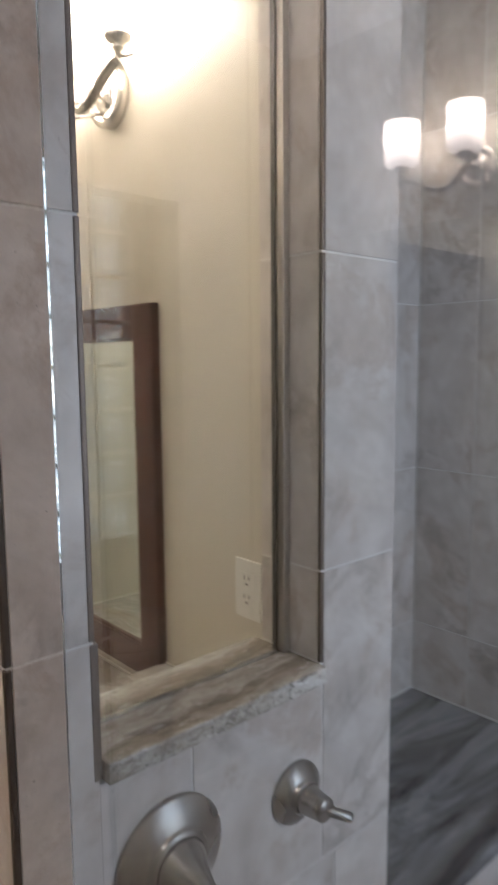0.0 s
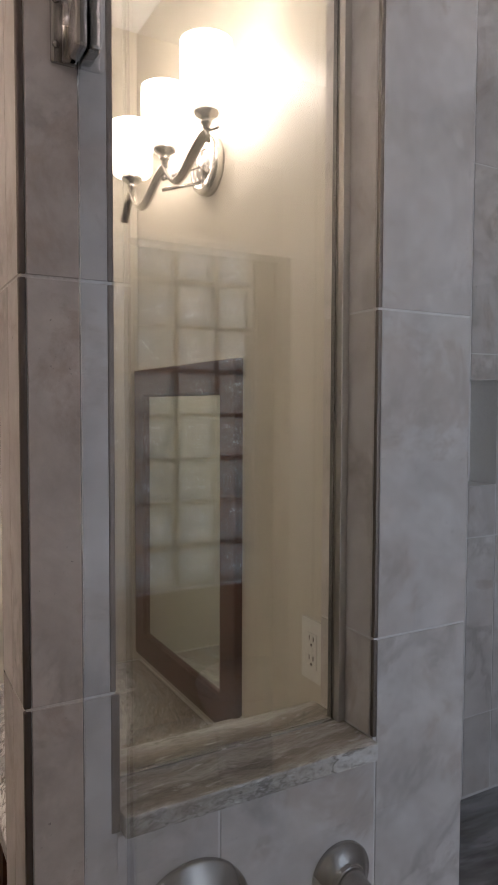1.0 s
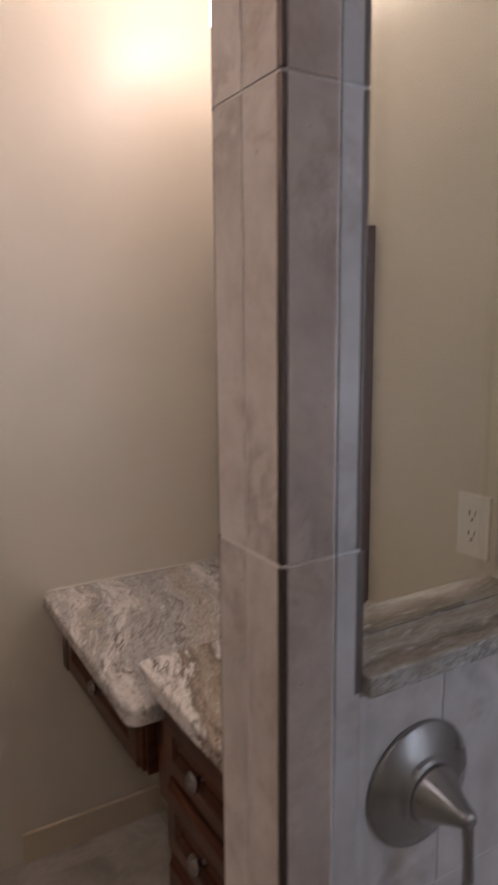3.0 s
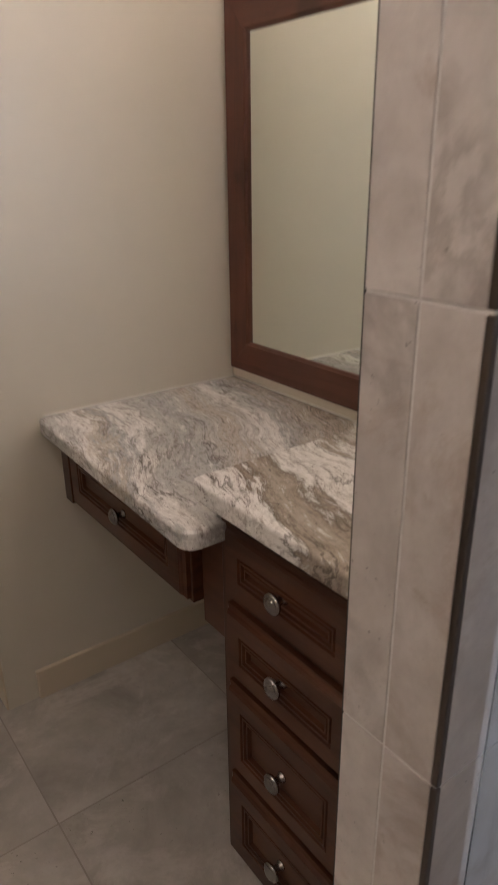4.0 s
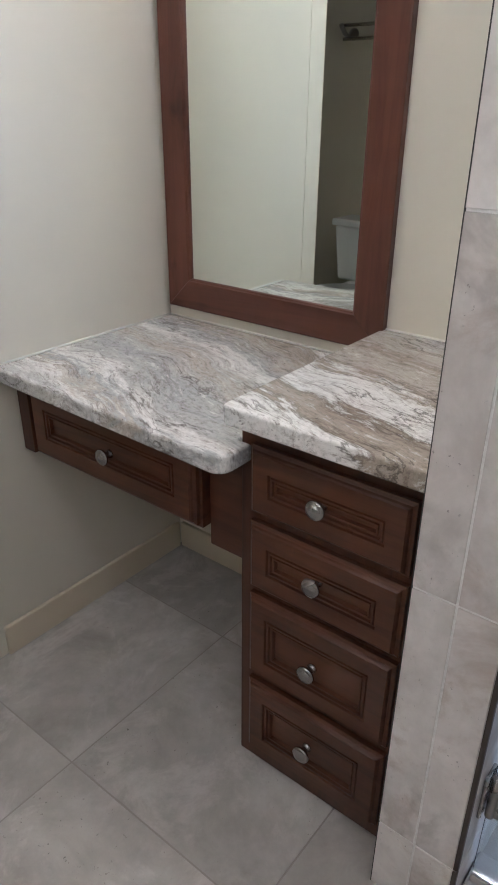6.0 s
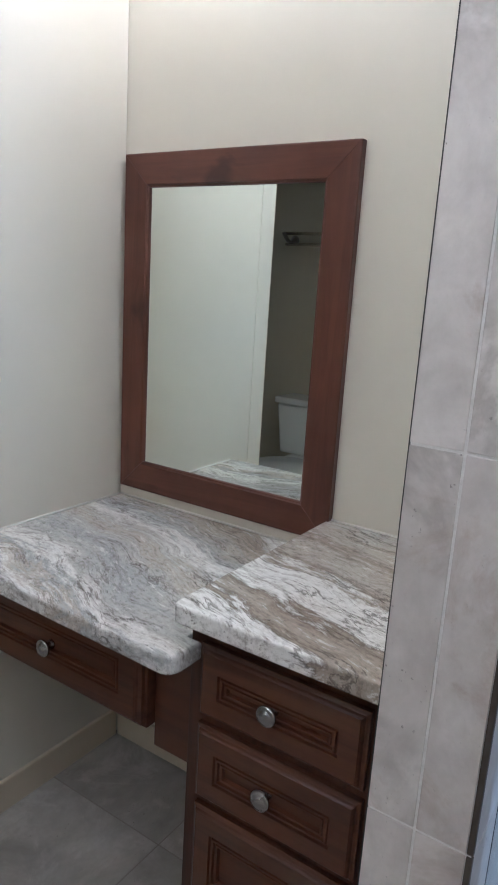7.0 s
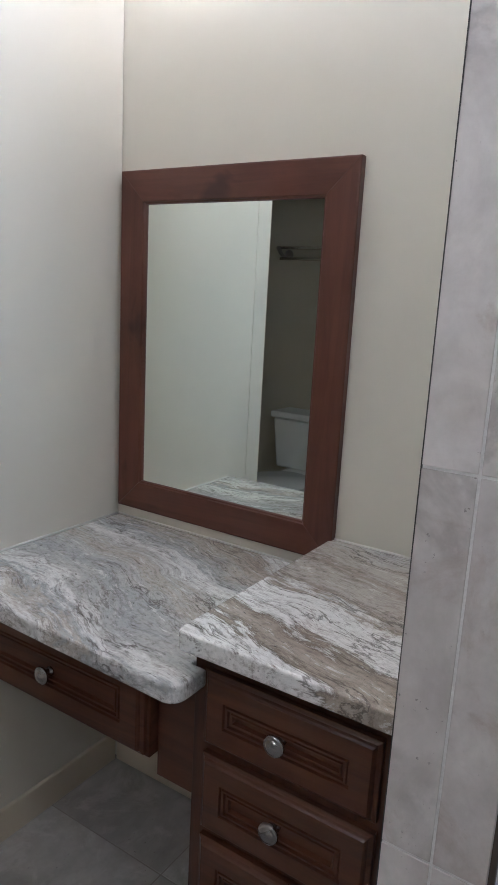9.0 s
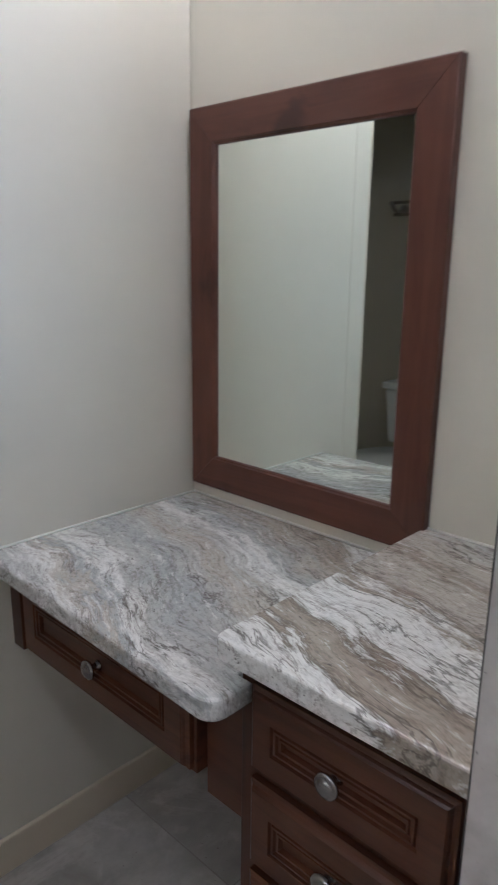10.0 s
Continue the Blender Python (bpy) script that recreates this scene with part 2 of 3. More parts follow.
_field = mix(_nt, 1.0, _field[0], _field[1], "MULTIPLY")
# bright flecks in the glass tint stand in for glints off wavy glass
_glints = ramp(_nt, _w, [(0.47, (0.14, 0.16, 0.155)), (0.53, (0.24, 0.26, 0.25)), (0.555, (1.0, 1.0, 1.0)), (0.65, (1.0, 1.0, 1.0)), (0.67, (0.15, 0.17, 0.165))])
_nt.links.new(mix(_nt, _field, (0.20, 0.22, 0.215), _glints), _nt.nodes["Principled BSDF"].inputs["Base Color"])
MIRROR, _nt, _b = shader("mirror_silver", 0.01, 1.0, (0.87, 0.92, 0.86))
PLASTIC, _, _ = shader("ivory_plastic", 0.35, 0, (0.86, 0.85, 0.81))
SLOT, _, _ = shader("dark_slot", 0.6, 0, (0.02, 0.02, 0.02))
PORCELAIN, _, _ = shader("porcelain", 0.12, 0, (0.80, 0.80, 0.78))
BRONZE = metal("dark_bronze", (0.30, 0.28, 0.26), 0.4)
CAULK, _, _ = shader("dark_gap_caulk", 0.8, 0, (0.06, 0.056, 0.052))
CAULK_PALE, _, _ = shader("pale_caulk", 0.5, 0, (0.74, 0.71, 0.65))
# glow of the added ceiling fill
DOME, _, _b = shader("fill_dome_glow", 0.4, 0, (0.9, 0.88, 0.85))
_b.inputs["Emission Color"].default_value = (1.0, 0.92, 0.87, 1)
_b.inputs["Emission Strength"].default_value = 11.0
SHADE, _nt, _b = shader("frosted_shade_glow", 0.4, 0, (0.9, 0.88, 0.84))
_tc = _nt.nodes.new("ShaderNodeTexCoord")
_sx = _nt.nodes.new("ShaderNodeSeparateXYZ")
_nt.links.new(_tc.outputs["Generated"], _sx.inputs[0])
_b.inputs["Emission Color"].default_value = (1.0, 0.875, 0.765, 1)
_ml = _nt.nodes.new("ShaderNodeMath")
_ml.operation = "MULTIPLY"
_ml.inputs[1].default_value = 24.5
_nt.links.new(ramp(_nt, _sx.outputs[2], [(0.0, (0.12, 0.12, 0.12)), (0.35, (0.35, 0.35, 0.35)), (0.55, (1, 1, 1)), (0.85, (1, 1, 1)), (1.0, (0.3, 0.3, 0.3))]), _ml.inputs[0])
_nt.links.new(_ml.outputs[0], _b.inputs["Emission Strength"])


# ---------------------------------------------------------------- builders
def box_bm(x0, x1, y0, y1, z0, z1, bevel=0.0, seg=2, bm=None):
    bm = bm or bmesh.new()
    made = bmesh.ops.create_cube(bm, size=1)
    bmesh.ops.scale(bm, vec=(x1 - x0, y1 - y0, z1 - z0), verts=made["verts"])
    bmesh.ops.translate(bm, vec=((x0 + x1) / 2, (y0 + y1) / 2, (z0 + z1) / 2), verts=made["verts"])
    if bevel:
        edges = list({e for v in made["verts"] for e in v.link_edges})
        bmesh.ops.bevel(bm, geom=edges, offset=bevel, segments=seg, profile=0.6, affect="EDGES")
    return bm


def lathe_bm(profile, m=None, steps=32):
    """Turned form: profile of (radius, height) about z, moved by m."""
    bm = bmesh.new()
    rings = []
    for r, h in profile:
        if r < 1e-5:
            rings.append([bm.verts.new((0, 0, h))])
        else:
            rings.append([bm.verts.new((r * math.cos(2 * math.pi * k / steps), r * math.sin(2 * math.pi * k / steps), h)) for k in range(steps)])
    for a, b in zip(rings, rings[1:]):
        for k in range(steps):
            n = (k + 1) % steps
            if len(a) == 1 and len(b) > 1:
                bm.faces.new((a[0], b[n], b[k]))
            elif len(b) == 1 and len(a) > 1:
                bm.faces.new((a[k], a[n], b[0]))
            elif len(a) > 1:
                bm.faces.new((a[k], a[n], b[n], b[k]))
    for f in bm.faces:
        f.smooth = True
    if m is not None:
        bm.transform(m)
    bmesh.ops.recalc_face_normals(bm, faces=bm.faces)
    return bm


def tube_bm(points, radius, steps=12, flat=1.0):
    """A round or flattened bar along points; radius may be a list."""
    bm = bmesh.new()
    pts = [Vector(p) for p in points]
    rings = []
    side = None
    for i, p in enumerate(pts):
        d = (pts[min(i + 1, len(pts) - 1)] - pts[max(i - 1, 0)]).normalized()
        if side is None:
            side = d.orthogonal().normalized()
        side = (side - d * side.dot(d)).normalized()
        up = d.cross(side)
        r = radius[i] if isinstance(radius, (list, tuple)) else radius
        rings.append([bm.verts.new(p + r * (math.cos(2 * math.pi * k / steps) * side + flat * math.sin(2 * math.pi * k / steps) * up)) for k in range(steps)])
    for a, b in zip(rings, rings[1:]):
        for k in range(steps):
            bm.faces.new((a[k], a[(k + 1) % steps], b[(k + 1) % steps], b[k])).smooth = True
    bm.faces.new(rings[0][::-1]), bm.faces.new(rings[-1])
    bmesh.ops.recalc_face_normals(bm, faces=bm.faces)
    return bm


def slab_bm(outline, z0, z1, bevel=0.0, seg=3):
    """An upright-sided slab with the given outline in plan."""
    bm = bmesh.new()
    low = [bm.verts.new((x, y, z0)) for x, y in outline]
    top = [bm.verts.new((x, y, z1)) for x, y in outline]
    bm.faces.new(low[::-1]), bm.faces.new(top)
    n = len(outline)
    for k in range(n):
        bm.faces.new((low[k], low[(k + 1) % n], top[(k + 1) % n], top[k]))
    bmesh.ops.recalc_face_normals(bm, faces=bm.faces)
    if bevel:
        edges = [e for e in bm.edges if abs(e.verts[0].co.z - e.verts[1].co.z) < 1e-6]
        bmesh.ops.bevel(bm, geom=edges, offset=bevel, segments=seg, profile=0.5, affect="EDGES")
    return bm


def part(name, bm, material, parent=None, label=""):
    me = bpy.data.meshes.new(name)
    bm.to_mesh(me)
    bm.free()
    me.materials.append(material)
    ob = new(name, me)
    if parent is not None:
        ob.parent = parent
    if label:
        tagged(ob, label)
    return ob


def thing(name, label, category, group="", kind=""):
    return tagged(new(name), label, category, group, kind)


# ---------------------------------------------------------------- setting
CEIL_Z = 2.66
XW, YW = 0.576, 1.175      # faces of the vanity wall and of the wall beside the desk
tagged(part("floor_base", box_bm(-1.75, 1.72, -1.95, 2.5, -0.15, -0.0015), GROUT_FLOOR), "pale grout bed under stone floor tiles", "floor", kind="structure")
floor_bed = bpy.data.objects["floor_base"]
floor_bed.name = "floor"
tagged(part("ceiling", box_bm(-1.75, 1.72, -1.95, 2.5, CEIL_Z, CEIL_Z + 0.1), CEIL), "smooth off-white painted ceiling", "ceiling", kind="structure")

# tiled partition with the glazed opening; the grouted core lies just behind the tile faces
OX0, OX1, OZ0, OZ1, WT = 0.119, 0.530, 1.006, 2.32, 0.145
T = 0.0020
core = box_bm(T, OX0 - T, T, WT - T, 0, CEIL_Z)
box_bm(OX1 + T, 0.725, T, WT - T, 0, CEIL_Z, bm=core)
box_bm(OX0 - T, OX1 + T, T, WT - T, 0, OZ0 - 0.004, bm=core)
box_bm(OX0 - T, OX1 + T, T, WT - T, OZ1 + T, CEIL_Z, bm=core)
wall_shower = tagged(part("wall_shower", core, GROUT), "stone-tiled partition wall with a glazed opening", "wall", kind="structure")

wall_mirror = tagged(part("wall_east", box_bm(XW, 0.725, WT - T + 0.002, 1.275, 0, CEIL_Z), WALL), "cream painted wall behind the vanity", "wall", kind="structure")
tagged(part("wall_north", box_bm(-0.156, XW - 0.002, YW, YW + 0.1, 0, CEIL_Z), WALL), "cream painted satin wall beside the desk", "wall", kind="structure")
tagged(part("wall_header", box_bm(-1.563, -0.158, YW, YW + 0.1, 2.06, CEIL_Z), WALL), "cream painted header over a doorway", "wall", kind="structure")
# unseen stub, added to keep the far sconce from lighting the toilet room
tagged(part("wall_screen_stub", box_bm(-1.563, -0.98, YW, YW + 0.1, 0, 2.058), WALL), "short unseen cream wall added beside the doorway to stop sconce light", "wall", kind="structure")
tagged(part("wall_west", box_bm(-1.69, -1.565, -1.85, YW + 0.099, 0, CEIL_Z), WALL), "cream painted bathroom wall", "wall", kind="structure")
tagged(part("wall_toilet_room", box_bm(-1.69, -1.565, YW + 0.101, 2.35, 0, CEIL_Z), WALL_DIM), "olive-beige wall behind the toilet, with the room's dimness in its colour", "wall", kind="structure")
tagged(part("wall_far", box_bm(-1.563, 0.725, 2.25, 2.35, 0, CEIL_Z), WALL_DIM), "olive-beige far wall of the toilet room, with the dimness in its colour", "wall", kind="structure")
tagged(part("wall_side", box_bm(XW - 0.002, 0.725, YW + 0.102, 2.248, 0, CEIL_Z), WALL_DIM), "olive-beige side wall of the toilet room, with the dimness in its colour", "wall", kind="structure")
tagged(part("wall_entry", box_bm(-1.563, 0.0, -1.93, -1.80, 0, CEIL_Z), WALL), "cream painted wall at the room's entry end", "wall", kind="structure")
tagged(part("wall_return", box_bm(0.002, 0.14, -1.93, -0.86, 0, CEIL_Z), WALL), "wall beside the shower door", "wall", kind="structure")
# shower shell
SX, SY, WY = 1.57, 0.53, -1.78
tagged(part("wall_shower_east", box_bm(SX + T, SX + 0.13, WY - 0.15, SY + 0.15, 0, CEIL_Z), GROUT), "tiled end wall of the shower", "wall", kind="structure")
NX0, NX1, NZ0, NZ1 = 1.295, 1.405, 1.334, 1.630
rec = box_bm(0.727, NX0, SY + T, SY + 0.13, 0, CEIL_Z)
box_bm(NX1, SX + T, SY + T, SY + 0.13, 0, CEIL_Z, bm=rec)
box_bm(NX0, NX1, SY + T, SY + 0.13, 0, NZ0, bm=rec)
box_bm(NX0, NX1, SY + T, SY + 0.13, NZ1, CEIL_Z, bm=rec)
box_bm(NX0, NX1, SY + 0.10, SY + 0.13, NZ0, NZ1, bm=rec)
wall_recess = tagged(part("wall_shower_north", rec, GROUT), "tiled shower wall with a slim recessed niche", "wall", kind="structure")
BX0, BX1, BZ0, BZ1 = 0.635, 1.435, 0.735, 2.295
win = box_bm(0.142, BX0, WY - 0.13, WY, 0, CEIL_Z)
box_bm(BX1, SX + T, WY - 0.13, WY, 0, CEIL_Z, bm=win)
box_bm(BX0, BX1, WY - 0.13, WY, 0, BZ0, bm=win)
box_bm(BX0, BX1, WY - 0.13, WY, BZ1, CEIL_Z, bm=win)
tagged(part("wall_shower_south", win, GROUT), "shower wall round a glass-block window", "wall", kind="structure")

# skirting
def skirting(name, x0, x1, y0, y1):
    bm = box_bm(x0, x1, y0, y1, 0, 0.088, 0.004)
    return tagged(part(name, bm, TRIM), "cream painted low baseboard", "baseboard", kind="structure")


skirting("baseboard_north", -0.078, XW - 0.015, YW - 0.013, YW - 0.0005)
skirting("baseboard_east", XW - 0.013, XW - 0.0005, 0.505, YW - 0.014)
tagged(part("trim_door_jamb", box_bm(-0.162, -0.1565, YW - 0.0008, YW + 0.106, 0, 2.06, 0.002), TRIM), "cream painted door jamb", "trim", kind="structure")

# casing of the doorway
casing = box_bm(-0.155, -0.079, YW - 0.0022, YW - 0.0003, 0, 2.058, 0.0008)
box_bm(-0.979, -0.079, YW - 0.0022, YW - 0.0003, 2.0585, 2.14, 0.0008, bm=casing)
tagged(part("trim_door_casing", casing, WALL), "cream painted flat casing round the doorway", "trim", kind="structure")

# shower kerb and floor
tagged(part("trim_shower_kerb", box_bm(0.01, 0.135, -0.858, -0.002, -0.001, 0.075, 0.006), TILE), "low stone kerb under the glass door", "trim", kind="structure")
tagged(part("floor_shower", box_bm(0.137, 1.575, WY + 0.002, 0.53, -0.001, 0.012), TILE), "pale stone shower floor", "floor", kind="structure")

# ---------------------------------------------------------------- vanity
def raised_front(parent, name, x, y0, y1, z0, z1, rim=0.042):
    """A drawer front: bevelled outer slab, stepped moulding and a sunk middle field."""
    bm = bmesh.new()
    steps = [(0.0, 0.020), (0.0, 0.010), (0.003, 0.0088), (0.0065, 0.0068), (0.0085, 0.0030), (0.0115, 0.0), (rim, 0.0), (rim + 0.0018, 0.0045), (rim + 0.0042, 0.0045), (rim + 0.0056, 0.001),
             (rim + 0.0088, 0.001), (rim + 0.0102, 0.006), (rim + 0.0135, 0.006), (rim + 0.0146, 0.003), (rim + 0.0175, 0.003), (rim + 0.019, 0.011)]
    rings = []
    for inset, depth in steps:
        rings.append([bm.verts.new((x + depth, yy, zz)) for yy, zz in ((y0 + inset, z0 + inset), (y1 - inset, z0 + inset), (y1 - inset, z1 - inset), (y0 + inset, z1 - inset))])
    for a, b in zip(rings, rings[1:]):
        for k in range(4):
            bm.faces.new((a[k], a[(k + 1) % 4], b[(k + 1) % 4], b[k]))
    bm.faces.new(rings[-1]), bm.faces.new(rings[0][::-1])
    bmesh.ops.recalc_face_normals(bm, faces=bm.faces)
    return part(name, bm, WOOD_Y, parent)


def knob(parent, x, y, z):
    """A turned knob that points to -x from the face at x."""
    prof = [(0, 0), (0.0100, 0), (0.0102, 0.002), (0.0072, 0.005), (0.0062, 0.012), (0.0080, 0.016), (0.0165, 0.0195), (0.0183, 0.022), (0.0178, 0.0255), (0.0150, 0.0280), (0.0142, 0.0275), (0.0125, 0.0298), (0.0060, 0.0325), (0, 0.0330)]
    return part("knob", lathe_bm(prof, Matrix.Translation((x, y, z)) @ Matrix.Rotation(radians(-90), 4, "Y"), 24), NICKEL_DARK, parent, "brushed nickel round knob")


FX = 0.060
cab = thing("drawer_cabinet", "dark cherry-stained cabinet with four stacked drawers and nickel knobs", "cabinet")
part("body", box_bm(FX + 0.0205, XW - 0.003, 0.158, 0.519, 0.0, 0.8125, 0.0015), WOOD_Z, cab)
for z0, z1, kz in ((0.636, 0.770, 0.705), (0.472, 0.617, 0.549), (0.259, 0.455, 0.350), (0.045, 0.237, 0.139)):
    d = raised_front(cab, "drawer_front", FX, 0.178, 0.490, z0, z1, 0.043)
    knob(d, FX + 0.010, 0.341, kz)
step_top = slab_bm([(0.024, 0.1475), (XW - 0.002, 0.1475), (XW - 0.002, 0.521), (0.038, 0.521), (0.030, 0.518), (0.025, 0.511), (0.024, 0.50)], 0.815, 0.850, 0.005)
step_slab = tagged(part("raised_worktop", step_top, GRANITE_STEP), "polished brown, white and grey veined granite top on the drawer cabinet", "countertop")

apron = thing("desk_apron", "dark cherry-stained desk apron with one wide drawer", "drawer unit")
part("body", box_bm(0.078, 0.50, 0.615, YW - 0.003, 0.541, 0.7295, 0.0015), WOOD_Y, apron)
part("end_stile", box_bm(0.061, 0.0775, 1.132, YW - 0.003, 0.547, 0.7285, 0.0015), WOOD_Z, apron)
part("recessed_rail", box_bm(0.100, 0.120, 0.5205, 0.6145, 0.494, 0.7295, 0.001), WOOD_Y, apron)
dd = raised_front(apron, "drawer_front", 0.059, 0.622, 1.128, 0.549, 0.724, 0.050)
knob(dd, 0.069, 0.868, 0.628)
R = 0.030
corner = [(-0.004 + R - R * math.cos(a), 0.4945 + R - R * math.sin(a)) for a in [radians(v) for v in range(90, -1, -15)]]
desk_outline = corner + [(0.012, 1.150), (0.017, 1.166), (0.028, YW - 0.002), (XW - 0.002, YW - 0.002), (XW - 0.002, 0.5205), (0.076, 0.5205), (0.076, 0.4945)]
desk_slab = tagged(part("desk_worktop", slab_bm(desk_outline, 0.7305, 0.767, 0.007), GRANITE_DESK), "polished grey and white veined granite desk top against the wall", "countertop")

# caulk where the stone meets the walls
def caulk_bead(parent, x0, y0, x1, y1, z):
    part("caulk_bead", tube_bm([(x0, y0, z), ((x0 + x1) / 2, (y0 + y1) / 2, z + 0.0004), (x1, y1, z)], 0.0030, 8), CAULK_PALE, parent, "thin pale caulk bead")


caulk_bead(desk_slab, 0.030, YW - 0.0022, XW - 0.003, YW - 0.0022, 0.7672)
caulk_bead(desk_slab, XW - 0.0022, 0.524, XW - 0.0022, YW - 0.003, 0.7672)
caulk_bead(step_slab, XW - 0.0022, 0.150, XW - 0.0022, 0.519, 0.8502)

# framed mirror
mir = thing("wall_mirror", "rectangular wall mirror in a wide reddish-brown wood frame above the desk", "mirror")
MY0, MY1, MZ0, MZ1, MW = 0.512, 1.160, 0.799, 1.659, 0.080


def frame_side(a, b, c, d, material):
    """One mitred side of the frame from its four corners (outer a, b; inner c, d) in y and z."""
    bm = bmesh.new()
    levels = []
    side = Vector((b[0] - a[0], b[1] - a[1])).normalized() * 0.0005
    a, b, c, d = (a[0] + side.x, a[1] + side.y), (b[0] - side.x, b[1] - side.y), (c[0] + side.x, c[1] + side.y), (d[0] - side.x, d[1] - side.y)
    for depth, k in ((0.0005, 0.0), (0.0180, 0.0), (0.0198, 0.02), (0.0205, 0.05), (0.0205, 0.90), (0.0198, 0.92), (0.0170, 0.94), (0.0155, 0.98), (0.0115, 1.0), (0.0005, 1.0)):
        x = XW - depth
        levels.append([bm.verts.new((x, o[0] + (i[0] - o[0]) * k, o[1] + (i[1] - o[1]) * k)) for o, i in ((a, c), (b, d))])
    levels.append(levels[0])
    for p, q in zip(levels, levels[1:]):
        bm.faces.new((p[0], p[1], q[1], q[0]))
    bm.faces.new([v[0] for v in levels[:-1]]), bm.faces.new([v[1] for v in levels[:-1]][::-1])
    bmesh.ops.recalc_face_normals(bm, faces=bm.faces)
    return part("frame_side", bm, material, mir)


oc = [(MY0, MZ0), (MY1, MZ0), (MY1, MZ1), (MY0, MZ1)]
ic = [(MY0 + MW, MZ0 + MW), (MY1 - MW, MZ0 + MW), (MY1 - MW, MZ1 - MW), (MY0 + MW, MZ1 - MW)]
FRAME_Y = wood("frame_wood_across", (0.135, 0.050, 0.029), (0.095, 0.035, 0.021), "y", 0.4)
FRAME_Z = wood("frame_wood_upright", (0.135, 0.050, 0.029), (0.095, 0.035, 0.021), "z", 0.4)
for k in range(4):
    n = (k + 1) % 4
    frame_side(oc[k], oc[n], ic[k], ic[n], FRAME_Y if k % 2 == 0 else FRAME_Z)
part("mirror_glass", box_bm(XW - 0.0100, XW - 0.0050, MY0 + MW - 0.008, MY1 - MW + 0.008, MZ0 + MW - 0.008, MZ1 - MW + 0.008), MIRROR, mir, "silvered mirror glass")

# outlet
out = thing("wall_outlet", "ivory two-gang-high outlet plate on the cream wall", "outlet")
OY, OZ = 0.225, 1.095
part("cover_plate", box_bm(XW - 0.0075, XW - 0.0005, OY - 0.036, OY + 0.036, OZ - 0.058, OZ + 0.058, 0.002), PLASTIC, out)
part("receptacle", box_bm(XW - 0.0095, XW - 0.0078, OY - 0.0165, OY + 0.0165, OZ - 0.0335, OZ + 0.0335, 0.0006), PLASTIC, out)
for dz in (-0.0185, 0.0185):
    for dy in (-0.0065, 0.0065):
        part("slot", box_bm(XW - 0.0101, XW - 0.0096, OY + dy - 0.0012, OY + dy + 0.0012, OZ + dz + 0.001, OZ + dz + 0.010), SLOT, out)
    part("ground_hole", lathe_bm([(0, 0), (0.0028, 0), (0.0028, 0.0005), (0, 0.0005)], Matrix.Translation((XW - 0.0101, OY, OZ + dz - 0.007)) @ Matrix.Rotation(radians(90), 4, "Y"), 12), SLOT, out)

# ---------------------------------------------------------------- sconces
def sconce():
    """Three-light bar about its own wall point: the wall at x = 0, lights towards -x, row along y."""
    s = thing("wall_sconce", "brushed nickel three-light wall sconce with lit frosted drum shades", "wall lamp", "three-light sconces")
    face = Matrix.Rotation(radians(-90), 4, "Y")
    plate = lathe_bm([(0, 0.0005), (0.068, 0.0005), (0.068, 0.020), (0.063, 0.026), (0.047, 0.027), (0.044, 0.022), (0.034, 0.022), (0.032, 0.028), (0, 0.029)], Matrix.Translation((0, -0.010, 0.030)) @ face, 48)
    part("back_plate", plate, NICKEL, s)
    pts = [(-0.115, -0.228, -0.004)]
    for a in (-0.222, 0.0):
        for k in range(24):
            u = k / 24
            pts.append((-0.115, a + 0.222 * u, 0.012 - 0.052 * math.sin(math.pi * u ** 1.7)))
    for k in range(9):
        u = k / 8
        pts.append((-0.115, 0.222 + 0.066 * u, 0.012 - 0.055 * u ** 1.6))
    part("arm", tube_bm(pts, 0.0105, 12, 0.5), NICKEL, s)
    part("tail", tube_bm([(-0.115, -0.222, 0.020), (-0.112, -0.240, 0.012), (-0.108, -0.262, 0.010)], 0.003, 8), NICKEL, s)
    for dz in (-0.020, 0.020):
        part("strut", tube_bm([(-0.024, 0.0, dz + 0.012), (-0.110, 0.03, dz * 0.6 - 0.018)], 0.0045, 10), NICKEL, s)
    for y in (-0.222, 0.0, 0.222):
        at = Matrix.Translation((-0.115, y, 0.0))
        cup = lathe_bm([(0, 0.010), (0.0075, 0.010), (0.0075, 0.028), (0.012, 0.030), (0.012, 0.034), (0.008, 0.037), (0.017, 0.041), (0.0245, 0.047), (0.0262, 0.052), (0.0255, 0.058), (0, 0.058)], at, 28)
        part("cup", cup, NICKEL, s)
        sh = lathe_bm([(0.024, 0.0585), (0.046, 0.0600), (0.0512, 0.066), (0.0525, 0.074), (0.0525, 0.190), (0.0498, 0.190), (0.0498, 0.076), (0.024, 0.067)], at, 36)
        part("shade", sh, SHADE, s, "lit frosted white drum shade")
    return s


main_sconce = sconce()
SCONCE_A, SCONCE_B = (XW - 0.0005, 0.678, 2.089), (-1.5645, 0.40, 2.080)
main_sconce.matrix_basis = Matrix.Translation(SCONCE_A) @ Matrix.Rotation(radians(-0.6), 4, "X")
tagged(copy_thing(main_sconce, Matrix.Translation(SCONCE_B) @ Matrix.Rotation(radians(180), 4, "Z")), "brushed nickel three-light wall sconce over the sink mirror")
